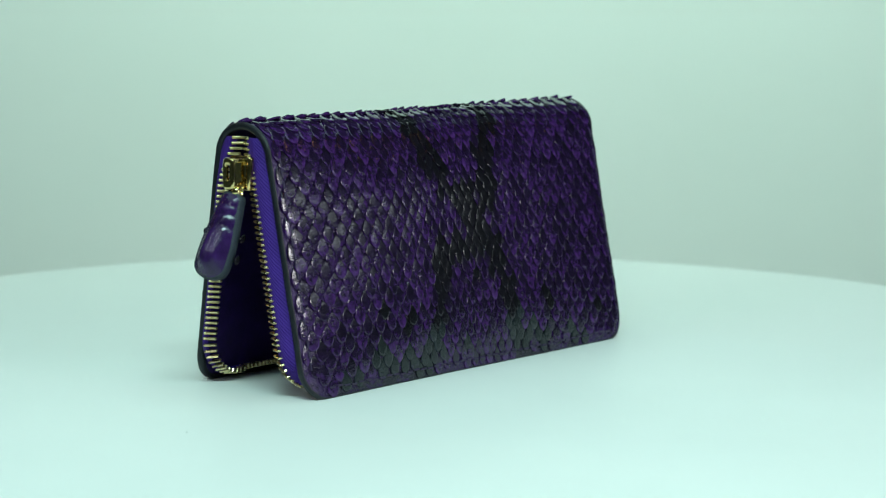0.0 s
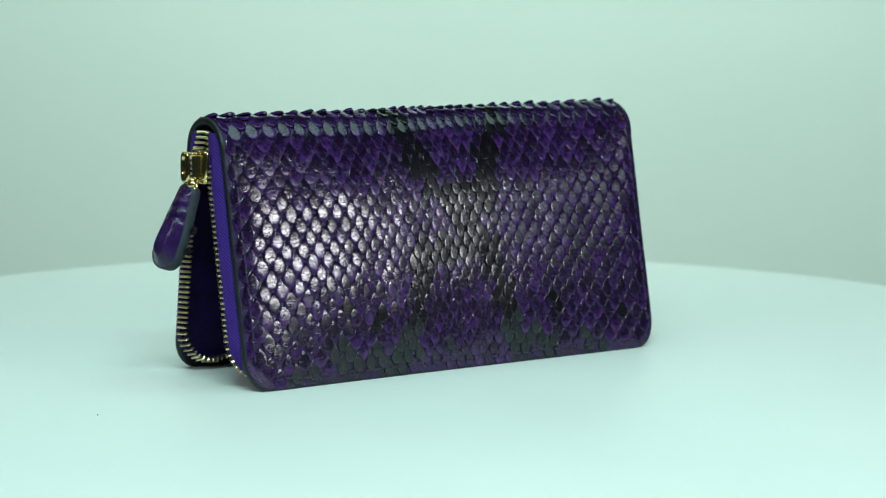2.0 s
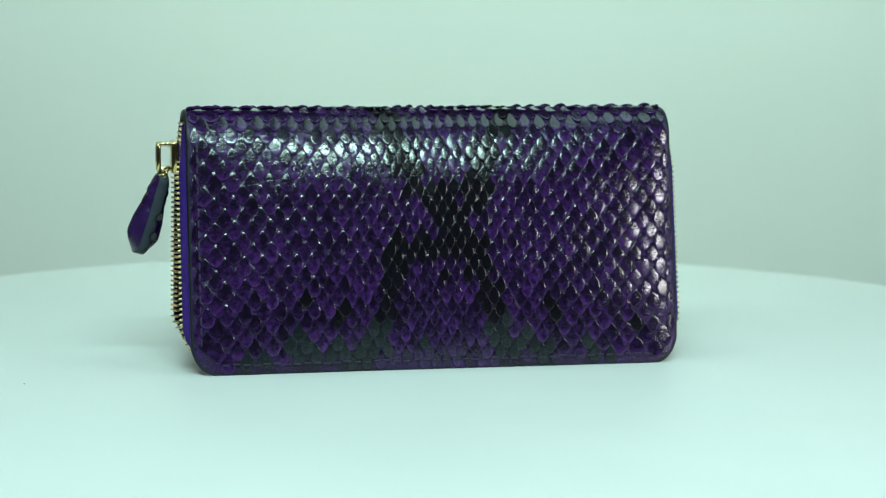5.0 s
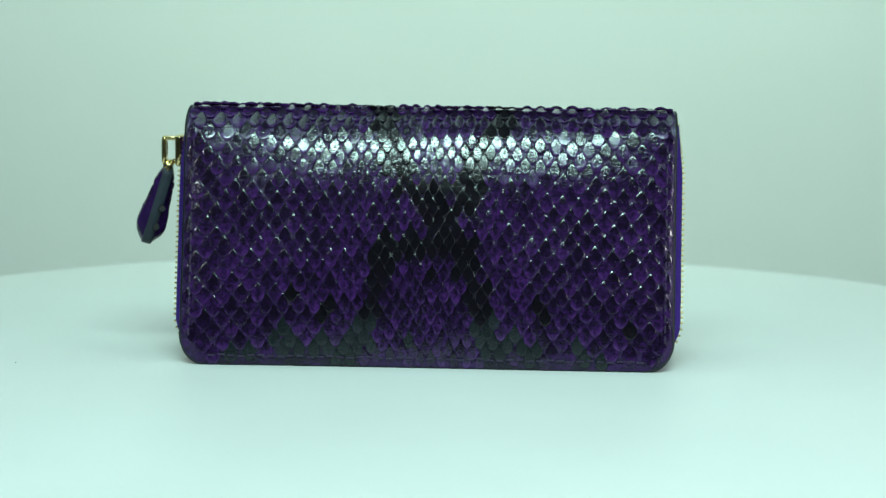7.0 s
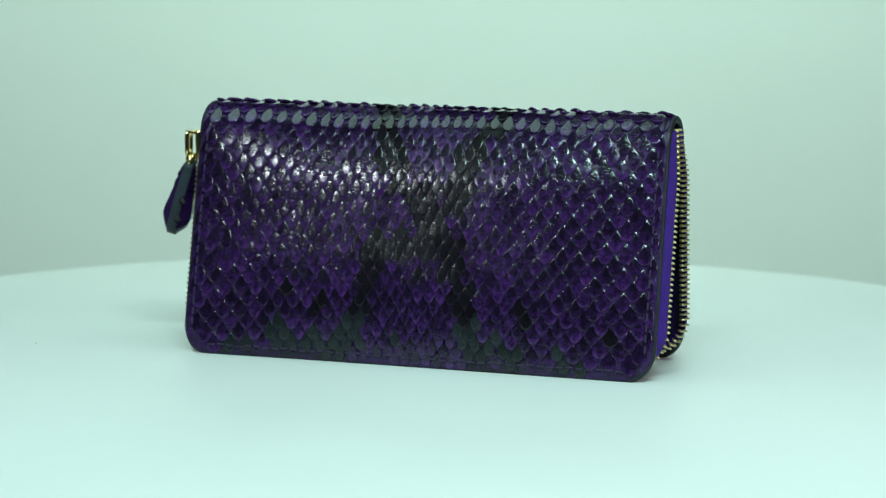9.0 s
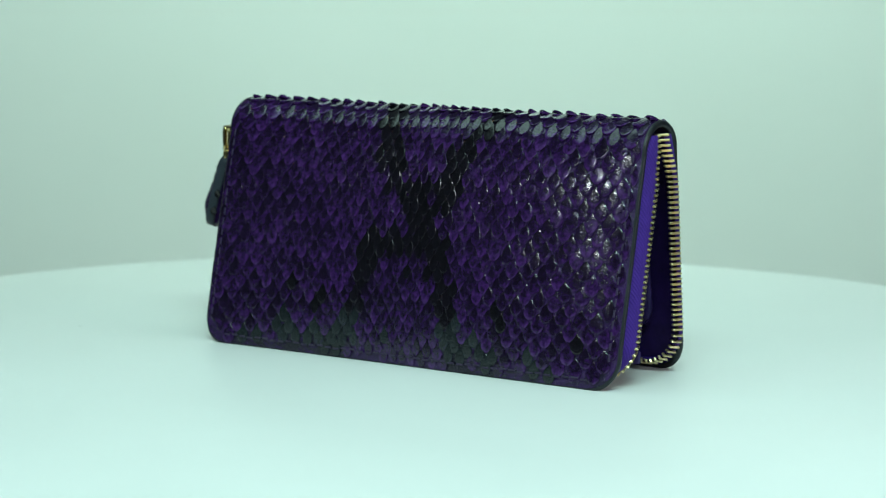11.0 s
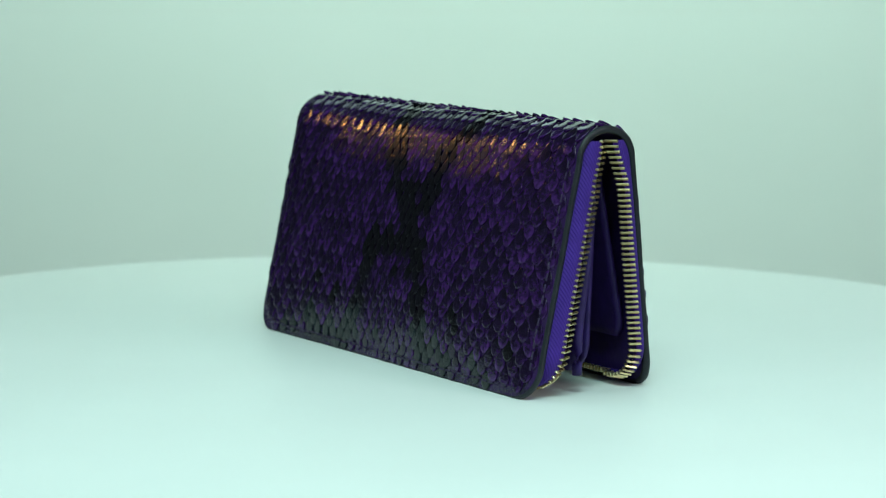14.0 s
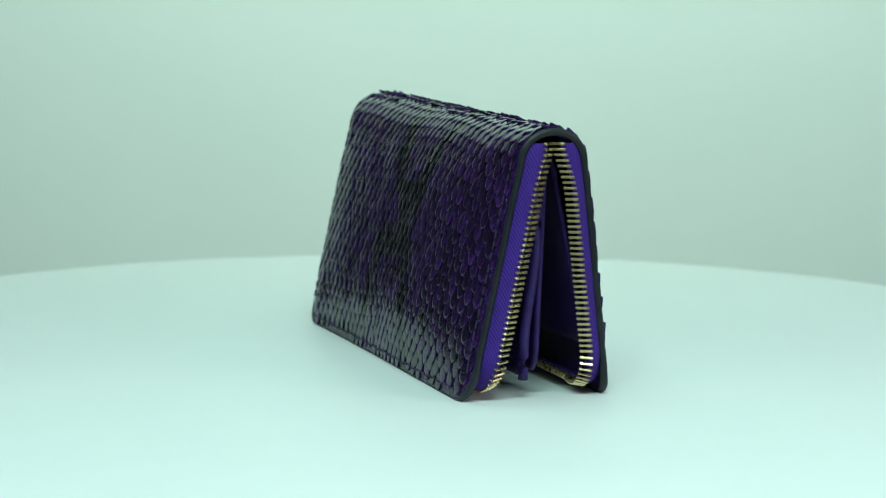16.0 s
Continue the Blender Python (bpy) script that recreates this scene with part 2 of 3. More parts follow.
structure("floor", box_bm(-2.6, 2.6, -2.6, 2.6, FLOOR_Z - 0.1, FLOOR_Z), M_FLOOR, "plain grey studio floor under the round table")
structure("ceiling", box_bm(-2.6, 2.6, -2.6, 2.6, 2.0, 2.1), M_WALL, "plain pale studio ceiling")
structure("wall_north", box_bm(-2.6, 2.6, 2.5, 2.6, FLOOR_Z, 2.0), M_WALL, "plain pale studio wall")
structure("wall_south", box_bm(-2.6, 2.6, -2.6, -2.5, FLOOR_Z, 2.0), M_WALL, "plain pale studio wall")
structure("wall_west", box_bm(-2.6, -2.5, -2.5, 2.5, FLOOR_Z, 2.0), M_WALL, "plain pale studio wall")
structure("wall_east", box_bm(2.5, 2.6, -2.5, 2.5, FLOOR_Z, 2.0), M_WALL, "plain pale studio wall")


def backdrop():
    """Curved white paper hanging round the back of the table."""
    nu, nv = 60, 16
    verts = []
    for side in (0.0, 0.004):
        for j in range(nv):
            z = FLOOR_Z + 0.002 + (0.95 - FLOOR_Z) * j / (nv - 1)
            for i in range(nu):
                u = -1 + 2 * i / (nu - 1)
                x = 0.78 * u
                y = 1.30 - 0.10 * abs(u) ** 3.0 + side + 0.012 * math.sin(5 * u + 1.1)
                verts.append((x, y, z))
    half = nu * nv
    faces = grid_faces(nu, nv)
    faces = [f[::-1] for f in faces] + [tuple(v + half for v in f) for f in faces]
    rim = [i for i in range(nu)] + [j * nu + nu - 1 for j in range(1, nv)] + [(nv - 1) * nu + i for i in range(nu - 2, -1, -1)] + [j * nu for j in range(nv - 2, 0, -1)]
    for a, b in zip(rim, rim[1:] + rim[:1]):
        faces.append((a, b, b + half, a + half))
    ob = new("backdrop", mesh_of("backdrop", verts, faces, M_PAPER))
    return tagged(ob, "seamless curved white studio backdrop behind the table", "backdrop", kind="structure")


backdrop()


def turntable():
    root = tagged(new("round_table"), "round white laminate turntable top on a pedestal, slowly turning", "table")
    R = 0.309
    part("tabletop", cylinder_bm([(0, 0), (R - 0.004, 0), (R - 0.0012, -0.0012), (R, -0.004), (R, -0.020), (R - 0.003, -0.024), (0, -0.024)], 160), M_TABLE, root)
    part("pedestal", cylinder_bm([(0, -0.0245), (0.05, -0.0245), (0.04, -0.05), (0.035, -0.70), (0.20, FLOOR_Z + 0.03), (0.22, FLOOR_Z + 0.005), (0.22, FLOOR_Z + 0.001), (0, FLOOR_Z + 0.001)], 48), M_TABLE, root)
    for x, y, r in ((-0.168, -0.0305, 0.00024),):
        bm = bmesh.new()
        bmesh.ops.create_icosphere(bm, subdivisions=1, radius=r)
        for v in bm.verts:
            v.co = Vector((v.co.x * 1.6 + x, v.co.y + y, v.co.z * 0.5 + r * 0.45))
        part("dust_speck", bm, M_SPECK, root, "tiny grey speck of dust")
    return root


TABLE = turntable()

# ---------------------------------------------------------------- the wallet
CX, HALF = -0.0048, 0.0985            # middle and half width along the spine
ARCH_Y, ARCH_Z, ARCH_R = 0.0096, 0.0864, 0.0148
FRONT_Y, BACK_Y = -0.0240, 0.0350
CORNER = 0.012
THICK = 0.0024


def profile():
    """Outer end profile: front foot, up, over the spine, down to the back foot; with the arc length."""
    def tangent(foot, side):
        d = Vector((foot - ARCH_Y, -ARCH_Z))
        base = math.atan2(d.y, d.x)
        return base + side * math.acos(ARCH_R / d.length)
    a0, a1 = tangent(FRONT_Y, -1), tangent(BACK_Y, 1)
    a0 = a0 % (2 * math.pi)
    a1 = a1 % (2 * math.pi)
    if a1 > math.pi:
        a1 -= 2 * math.pi
    arc = [(ARCH_Y + ARCH_R * math.cos(a), ARCH_Z + ARCH_R * math.sin(a)) for a in np.linspace(a0, a1, 40)]
    front = [(FRONT_Y + (arc[0][0] - FRONT_Y) * t, arc[0][1] * t) for t in np.linspace(0, 1, 40)[:-1]]
    back = [(arc[-1][0] + (BACK_Y - arc[-1][0]) * t, arc[-1][1] * (1 - t)) for t in np.linspace(0, 1, 40)[1:]]
    pts = np.array(front + arc + back)
    s = np.concatenate([[0], np.cumsum(np.hypot(*np.diff(pts, axis=0).T))])
    return pts, s, s[38], s[79]


PROF, PS, S_FRONT, S_BACK = profile()
S_END = PS[-1]
S_TOP = (S_FRONT + S_BACK) / 2


BULGE = 0.0048
TURN_IN, DROP = 0.80, 0.38             # where up the panel the padding starts to round over, and by how much
SWELL_END = 0.75 - DROP
SWELL_FADE = 2 * SWELL_END * S_FRONT / (1.0 + 2 * DROP / (1 - TURN_IN))


def swell(d):
    """Share of the padding at the distance d from the foot: convex up the panel, easing out on the spine."""
    if d <= 0:
        return 0.0
    t = d / S_FRONT
    if t < 1:
        return math.sin(math.pi * min(0.5, t)) ** 0.75 * (1 - max(0.0, t - 0.5) ** 2 - DROP * max(0.0, (t - TURN_IN) / (1 - TURN_IN)) ** 2)
    return SWELL_END * max(0.0, 1 - (d - S_FRONT) / SWELL_FADE) ** 2


def gape(x, z, share):
    """How far the cover shifts towards the slider's end, which stands a little wider open; share: 1 in front, 0 behind."""
    q = max(0.0, (CX - x) / HALF) ** 2
    return q * (-0.0020 * share + 0.0012 * (1 - share) * max(0.0, 1 - z / ARCH_Z))


def raw_surf(x, s):
    """The padded cover: it swells in the middle of each panel and rolls off at its ends."""
    y, z = float(np.interp(s, PS, PROF[:, 0])), float(np.interp(s, PS, PROF[:, 1]))
    e = min(1.0, abs(x - CX) / HALF)
    roll = 0.0011 * max(0.0, (e - 0.90) / 0.10) ** 2
    wave = 0.00030 * noise.noise(Vector((x * 60, s * 60, 2.0)))
    front, back = swell(s), swell(S_END - s)
    y += gape(x, z, min(1.0, max(0.0, (S_BACK - s) / (S_BACK - S_FRONT))))
    swollen = BULGE * (1 - e ** 3.2)
    y += front * (wave - swollen) + roll * min(1.0, 3 * front)
    y -= back * (wave - swollen) + roll * min(1.0, 3 * back)
    return Vector((x, y, z))


def surf(x, s, lift=0.0):
    """Point of the cover's outer face, lifted along its normal; with the normal and the way up the panel."""
    tangent = (raw_surf(x, min(S_END, s + 0.0015)) - raw_surf(x, max(0.0, s - 0.0015))).normalized()
    across = (raw_surf(x + 0.001, s) - raw_surf(x - 0.001, s)).normalized()
    normal = across.cross(tangent).normalized()
    return raw_surf(x, s) + normal * lift, normal, tangent


def half_width(s):
    d = min(s, S_END - s)
    if d < CORNER:
        return HALF - CORNER + math.sqrt(max(0.0, CORNER ** 2 - (CORNER - d) ** 2))
    return HALF


WALLET = tagged(new("wallet"), "purple python-skin zip-around wallet standing half open on the table", "wallet")


def near_line(px, pz, ax, az, bx, bz):
    dx, dz = bx - ax, bz - az
    t = max(0.0, min(1.0, ((px - ax) * dx + (pz - az) * dz) / (dx * dx + dz * dz)))
    return math.hypot(px - ax - t * dx, pz - az - t * dz)


# strokes of the dark marking: x, height, x, height, half width
ARMS = [(-0.0220, 0.118, -0.0195, 0.100, 0.0048), (-0.0195, 0.100, -0.0125, 0.083, 0.0046), (-0.0125, 0.083, -0.0080, 0.072, 0.0045),
        (0.0310, 0.118, 0.0280, 0.100, 0.0050), (0.0280, 0.100, 0.0190, 0.085, 0.0048), (0.0190, 0.085, 0.0160, 0.069, 0.0052),
        (-0.0090, 0.0745, 0.0170, 0.0740, 0.0030), (0.0020, 0.072, 0.0045, 0.052, 0.0058),
        (-0.0160, 0.0500, 0.0140, 0.0505, 0.0048), (-0.0150, 0.0510, -0.0205, 0.032, 0.0050), (-0.0205, 0.032, -0.0255, 0.010, 0.0040),
        (0.0110, 0.0510, 0.0200, 0.032, 0.0048), (0.0200, 0.032, 0.0265, 0.010, 0.0042), (0.0010, 0.0425, 0.0015, 0.0400, 0.0018)]
# grey-green patches along the foot: middle, half width, height
FOOT_PATCHES = [(-0.080, 0.004, 0.009), (-0.070, 0.003, 0.008), (-0.052, 0.006, 0.015), (-0.034, 0.009, 0.017), (0.029, 0.008, 0.017),
                (0.043, 0.005, 0.014), (0.060, 0.004, 0.014), (0.091, 0.004, 0.011)]
DARK_SPOTS = [(0.0775, 0.0165, 0.0035), (0.0925, 0.018, 0.003), (-0.040, 0.024, 0.004), (0.046, 0.024, 0.004), (-0.052, 0.030, 0.0035)]


def tone(x, d, rng):
    """0 purple, 1 black, 2 grey-green; d: distance up from the foot of the panel."""
    near = min(near_line(x, d, a, b, c, e) - w for a, b, c, e, w in ARMS) + rng.uniform(-0.0014, 0.0014)
    if near < 0:
        return 2 if d + rng.uniform(-0.004, 0.004) < 0.018 else 1
    for mx, md, r in DARK_SPOTS:
        if math.hypot(x - mx, d - md) < r + rng.uniform(-0.001, 0.001):
            return 1
    for mx, half, top in FOOT_PATCHES:
        if abs(x - mx) < half + rng.uniform(-0.003, 0.002) and d < top + rng.uniform(-0.006, 0.003):
            return 2
    if d < 0.013 and rng.random() < 0.16:
        return 2
    return 0


def cover():
    nu, nv = 110, 210
    # rows crowd at the rounded feet
    ss = np.concatenate([CORNER * (1 - np.cos(np.linspace(0, math.pi / 2, 16)))[:-1], np.linspace(CORNER, S_END - CORNER, nv - 26), S_END - CORNER * (1 - np.cos(np.linspace(math.pi / 2, 0, 16)))[1:]])
    nv = len(ss)
    outer, inner = [], []
    for s in ss:
        w = half_width(s)
        for i in range(nu):
            x = CX + w * (-1 + 2 * i / (nu - 1))
            outer.append(surf(x, s)[0])
            inner.append(surf(x, s, -THICK)[0])
    f = grid_faces(nu, nv)
    n = nu * nv
    skin = mesh_of("outer_skin", outer, f, M_SKIN)
    marks = skin.color_attributes.new("pigment", "FLOAT_COLOR", "POINT")
    tints = ((1.0, 1.0, 1.0, 1.0), (0.22, 0.26, 0.18, 1.0), (0.45, 1.0, 0.38, 1.0))
    rng = random.Random(3)
    for k, v in enumerate(outer):
        sv = ss[k // nu]
        marks.data[k].color = tints[tone(v.x - CX, min(sv, S_END - sv), rng)]
    part_mesh("outer_skin", skin, WALLET, "glossy purple snakeskin between the scales")
    part_mesh("lining", mesh_of("lining", inner, [q[::-1] for q in f], M_LINING), WALLET, "smooth purple leather lining")
    # painted edge, a rounded bead all round
    rim = [i for i in range(nu)] + [j * nu + nu - 1 for j in range(1, nv)] + [(nv - 1) * nu + i for i in range(nu - 2, -1, -1)] + [j * nu for j in range(nv - 2, 0, -1)]
    o, q = [outer[k] for k in rim], [inner[k] for k in rim]
    verts, m = [], len(rim)
    prof = [(-0.0005, 0.00020), (0.0000, 0.00020), (0.0005, -0.0002), (0.0007, -0.0008), (0.0007, -0.0016), (0.0003, -0.0024), (-0.0006, -0.0027), (-0.0014, -0.0027)]
    for k in range(m):
        a, b = o[k], q[k]
        nrm = (a - b).normalized()
        along = (o[(k + 1) % m] - o[k - 1]).normalized()
        out = along.cross(nrm)
        for du, dn in prof:
            p = a + out * du + nrm * dn
            verts.append((p.x, p.y, max(p.z, 0.0)))
    part_mesh("painted_edge", mesh_of("painted_edge", verts, [f[::-1] for f in grid_faces(len(prof), m)] + [tuple(reversed([(m - 1) * len(prof) + i, (m - 1) * len(prof) + i + 1, i + 1, i])) for i in range(len(prof) - 1)], M_EDGE),
              WALLET, "black-painted leather edge")


cover()


# ---- scales
def scale_template(seed):
    """One scale in unit space: x across, y from root (-1) to free tip (+1), z up; open below."""
    rng = random.Random(seed)
    rise = [(-1.0, 0.40), (-0.88, 0.60), (-0.70, 0.74), (-0.4, 0.83), (0.1, 0.91), (0.50, 0.97), (0.78, 1.0), (0.93, 0.97), (1.0, 0.80)]
    ps = [-1.0, -0.92, -0.78, -0.58, 0.0, 0.58, 0.78, 0.92, 1.0]
    verts, uvs = [], []
    lean, twist = rng.uniform(-0.045, 0.045), rng.uniform(-0.06, 0.06)
    for q, a in rise:
        c = (q - 0.12) / (1.12 if q < 0.12 else 0.88)
        w = max(0.12, 1 - abs(c) ** 1.7) ** 0.85 if c < 0 else max(0.06, 1 - c ** 2.3) ** 0.62
        for p in ps:
            z = a - 0.06 * p * p - (0.20 + 0.06 * q) * p ** 10 + lean * p + rng.uniform(-0.008, 0.008)
            verts.append((p * w + twist * q, q, z))
            uvs.append((p, q * 1.5))
    n, rows = len(ps), len(rise)
    faces = grid_faces(n, rows)
    # upright walls under the free rim
    rim = [j * n for j in range(rows)] + [(rows - 1) * n + i for i in range(1, n)] + [j * n + n - 1 for j in range(rows - 2, -1, -1)] + list(range(n - 2, -1, -1))
    base = len(verts)
    for k in rim:
        x, y, z = verts[k]
        verts += [(x, y, z), (x * 0.95, y * 0.97, -0.5)]
        uvs += [uvs[k], uvs[k]]
    for k in range(len(rim) - 1):
        a = base + 2 * k
        faces.append((a, a + 1, a + 3, a + 2))
    return verts, faces, uvs


TEMPLATES = [scale_template(i) for i in range(6)]


def column_places():
    """Columns across the skin: narrow along the animal's back, wide towards the flanks."""
    xs = []
    x = 0.0
    while x < HALF:
        xs.append(x)
        x += (0.0045 + 0.0036 * x / HALF) / 2
    xs = [v for v in xs if v < HALF - 0.0050] + [HALF - 0.0026]
    return [(-1, k, -v) for k, v in enumerate(xs) if k] + [(1, k, v) for k, v in enumerate(xs)]


def scales():
    rng = random.Random(5)
    mats = [M_PURPLE, M_DARK, M_GREY]
    rows_up = 33
    shared = {}
    joined = {0: ([], [], []), 1: ([], [], []), 2: ([], [], [])}
    singles = 0
    for side, k, dx in column_places():
        e = abs(dx) / HALF
        step = 0.0043 + 0.0005 * e
        wide = 0.0045 + 0.0036 * e
        for r in range(-rows_up, rows_up + 1):
            if (r + k) % 2:
                continue
            x = CX + dx + rng.uniform(-0.0003, 0.0003)
            s = S_TOP + r * step + 0.0012 * math.sin(dx * 60) + rng.uniform(-0.0003, 0.0003)
            edge_gap = min(s, S_END - s)
            room = min(half_width(s), half_width(s - 0.004 if s < S_TOP else s + 0.004)) - 0.0008
            if edge_gap < 0.0034 or abs(x - CX) > room - 0.0010:
                continue
            hw = wide * (0.425 - 0.030 * e) * rng.uniform(0.92, 1.05)
            hl = step * 0.88 * rng.uniform(0.95, 1.06)
            hl = min(hl, edge_gap - 0.0004)
            hw = min(hw, room - abs(x - CX))
            hh = 0.00070 * (0.85 + 0.35 * e) * rng.uniform(0.75, 1.25)
            spine = abs(s - S_TOP) < 0.024
            if spine:
                hh *= 0.75
            if edge_gap < 0.022:
                hh *= 0.75
            pos, nrm, tan = surf(x, s)
            # tips point down the front; flanks lean outwards
            down = -tan
            lean = (0.02 * e + rng.uniform(-0.06, 0.06)) * side * (1 if s < S_TOP else -1)
            across = Vector((1, 0, 0))
            sway = noise.noise(Vector((x * 110, s * 110, 7.0))) * 0.03 + rng.uniform(-0.016, 0.016)
            yv = (down + across * lean).normalized()
            tilt = rng.uniform(-0.018, 0.025) + (rng.choice((0.05, 0.12, 0.20)) if -0.004 < s - S_TOP < 0.02 else 0.0)
            if s > S_BACK and rng.random() < 0.4:
                tilt += rng.uniform(0.05, 0.24)
            zv = (nrm + yv * -tilt + across * sway).normalized()
            yv = (yv - zv * yv.dot(zv)).normalized()
            xv = yv.cross(zv)
            d = s if s < S_TOP else (S_END - s)
            c = tone(dx, d, rng)
            v = rng.randrange(len(TEMPLATES))
            m = Matrix(((xv.x * hw, yv.x * hl, zv.x * hh, pos.x), (xv.y * hw, yv.y * hl, zv.y * hh, pos.y), (xv.z * hw, yv.z * hl, zv.z * hh, pos.z), (0, 0, 0, 1)))
            front_middle = s < S_FRONT - 0.004 and abs(dx) < 0.046 and s > 0.018
            if front_middle and singles < 300:
                key = (v, c)
                if key not in shared:
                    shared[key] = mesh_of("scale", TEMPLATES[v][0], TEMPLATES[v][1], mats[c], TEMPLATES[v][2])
                ob = part_mesh("scale", shared[key], WALLET)
                ob.matrix_basis = m
                singles += 1
            else:
                vs, fs, us = joined[c]
                base = len(vs)
                vs.extend(m @ Vector(p) for p in TEMPLATES[v][0])
                fs.extend(tuple(base + q for q in f) for f in TEMPLATES[v][1])
                us.extend(TEMPLATES[v][2])
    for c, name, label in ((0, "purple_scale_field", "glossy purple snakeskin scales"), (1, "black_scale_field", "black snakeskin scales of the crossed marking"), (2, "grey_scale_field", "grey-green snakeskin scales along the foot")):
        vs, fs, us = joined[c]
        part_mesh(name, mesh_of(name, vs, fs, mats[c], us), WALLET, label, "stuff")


# ---- zip
def foot_y(z, front):
    """The cover's outer face at its ends, at the height z."""
    if front:
        i = slice(0, 60)
        return float(np.interp(z, PROF[i, 1], PROF[i, 0]))
    q = PROF[59:][::-1]
    return float(np.interp(z, q[:, 1], q[:, 0]))


ZIP_TOP = 0.0966


def zip_path(count):
    """Points (x, z, outward x, outward z) round the three open sides of one half, from one top end to the other."""
    hw, r, z0 = HALF - 0.0012, 0.015, 0.0034
    side = ZIP_TOP - (z0 + r)
    quarter = math.pi * r / 2
    flat = 2 * (hw - r)
    total = 2 * side + 2 * quarter + flat
    out = []
    for i in range(count):
        d = total * (i + 0.5) / count
        mirrored = d > total / 2
        if mirrored:
            d = total - d
        if d < side:
            x, z, ox, oz = -hw, ZIP_TOP - d, -1, 0
        elif d < side + quarter:
            a = (d - side) / r
            ox, oz = -math.cos(a), -math.sin(a)
            x, z = -(hw - r) + ox * r, z0 + r + oz * r
        else:
            x, z, ox, oz = -(hw - r) + (d - side - quarter), z0, 0, -1
        if mirrored:
            x, ox = -x, -ox
        out.append((CX + x, z, ox, oz))
    return out, total


def zip_frame(x, z, ox, oz, front):
    """Root of the tape at the cover, and the chain's middle."""
    sign = 1 if front else -1
    root = foot_y(z, front) + gape(x, z, 1 if front else 0) + sign * THICK
    other = foot_y(z, not front) + gape(x, z, 0 if front else 1) - sign * THICK
    gap = abs(other - root)
    reach = min(0.0070 if front else 0.0066, gap / 2 - 0.0028)
    close = max(0.0, min(1.0, (z - 0.080) / 0.014))
    close = close ** 1.6
    reach += (gap / 2 - 0.0028 - reach) * close
    top = max(0.0, min(1.0, (ZIP_TOP - z) / 0.02))
    b = 0.0040 * abs(ox) ** 0.7 * (0.35 + 0.65 * top) - 0.0012 * abs(oz) ** 2
    start = Vector((x, root, z))
    end = Vector((x + ox * b, root + sign * reach, max(z + oz * b, 0.0022)))
    return start, end


def zips():
    tooth_bm = bmesh.new()
    bmesh.ops.create_cube(tooth_bm, size=1)
    bmesh.ops.scale(tooth_bm, vec=(0.0052, 0.00094, 0.0019), verts=tooth_bm.verts)
    bmesh.ops.bevel(tooth_bm, geom=tooth_bm.edges[:], offset=0.00035, segments=1, affect="EDGES")
    tooth = bpy.data.meshes.new("tooth")
    tooth_bm.to_mesh(tooth)
    tooth_bm.free()
    tooth.materials.append(M_BRASS)
    tv, tf = [v.co.copy() for v in tooth.vertices], [tuple(p.vertices) for p in tooth.polygons]
    rng = random.Random(8)
    for front in (True, False):
        path, total = zip_path(260)
        rows = 9
        verts, uvs = [], []
        run = 0.0
        for i, (x, z, ox, oz) in enumerate(path):
            a, b = zip_frame(x, z, ox, oz, front)
            for j in range(rows):
                t = j / (rows - 1)
                sag = 0.0017 * abs(ox) * math.sin(math.pi * t)
                p = a.lerp(b, t) + Vector((ox, 0, oz)) * sag
                verts.append((p.x, p.y, max(p.z, 0.0006)))
                uvs.append((total * i / 260, t * 0.011))
        n = len(verts)
        thick = [(v[0] - o[2] * 0.0005, v[1], max(v[2] - o[3] * 0.0005, 0.0009)) for v, o in ((verts[k], path[k // rows]) for k in range(n))]
        f = grid_faces(rows, 260)
        part_mesh("zip_tape", mesh_of("zip_tape", verts + thick, f + [tuple(q + n for q in reversed(w)) for w in f], M_TAPE, uvs + uvs), WALLET, "bright purple woven zip tape")
        count = int(total / 0.00203)
        path, total = zip_path(count)
        jv, jf = [], []
        for x, z, ox, oz in path:
            a, b = zip_frame(x, z, ox, oz, front)
            ydir = (b - a - Vector((ox, 0, oz)) * 0.0070 * abs(ox)).normalized()
            along = Vector((-oz, 0, ox)).normalized()
            up = ydir.cross(along).normalized()
            w = rng.uniform(-0.03, 0.03)
            along = (along + ydir * w).normalized()
            c = b + ydir * 0.0008
            m = Matrix(((ydir.x, along.x, up.x, c.x), (ydir.y, along.y, up.y, c.y), (ydir.z, along.z, up.z, c.z), (0, 0, 0, 1)))
            if abs(ox) > 0.15:
                ob = part_mesh("zip_tooth", tooth, WALLET)
                ob.matrix_basis = m
            else:
                base = len(jv)
                jv.extend(m @ v for v in tv)
                jf.extend(tuple(base + q for q in p) for p in tf)
        part_mesh("zip_chain", mesh_of("zip_chain", jv, jf, M_BRASS, None, False), WALLET, "brass zip teeth along the foot", "stuff")


zips()


def smooth_box(sx, sy, sz, bev, seg=3):
    bm = bmesh.new()
    bmesh.ops.create_cube(bm, size=1)
    bmesh.ops.scale(bm, vec=(sx, sy, sz), verts=bm.verts)
    bmesh.ops.bevel(bm, geom=bm.edges[:], offset=bev, segments=seg, affect="EDGES", profile=0.5)
    return bm


def moved(bm, m):
    bmesh.ops.transform(bm, matrix=m, verts=bm.verts)
    return bm


SLIDER = Vector((CX - HALF - 0.0040, ARCH_Y - 0.0047, 0.0830))


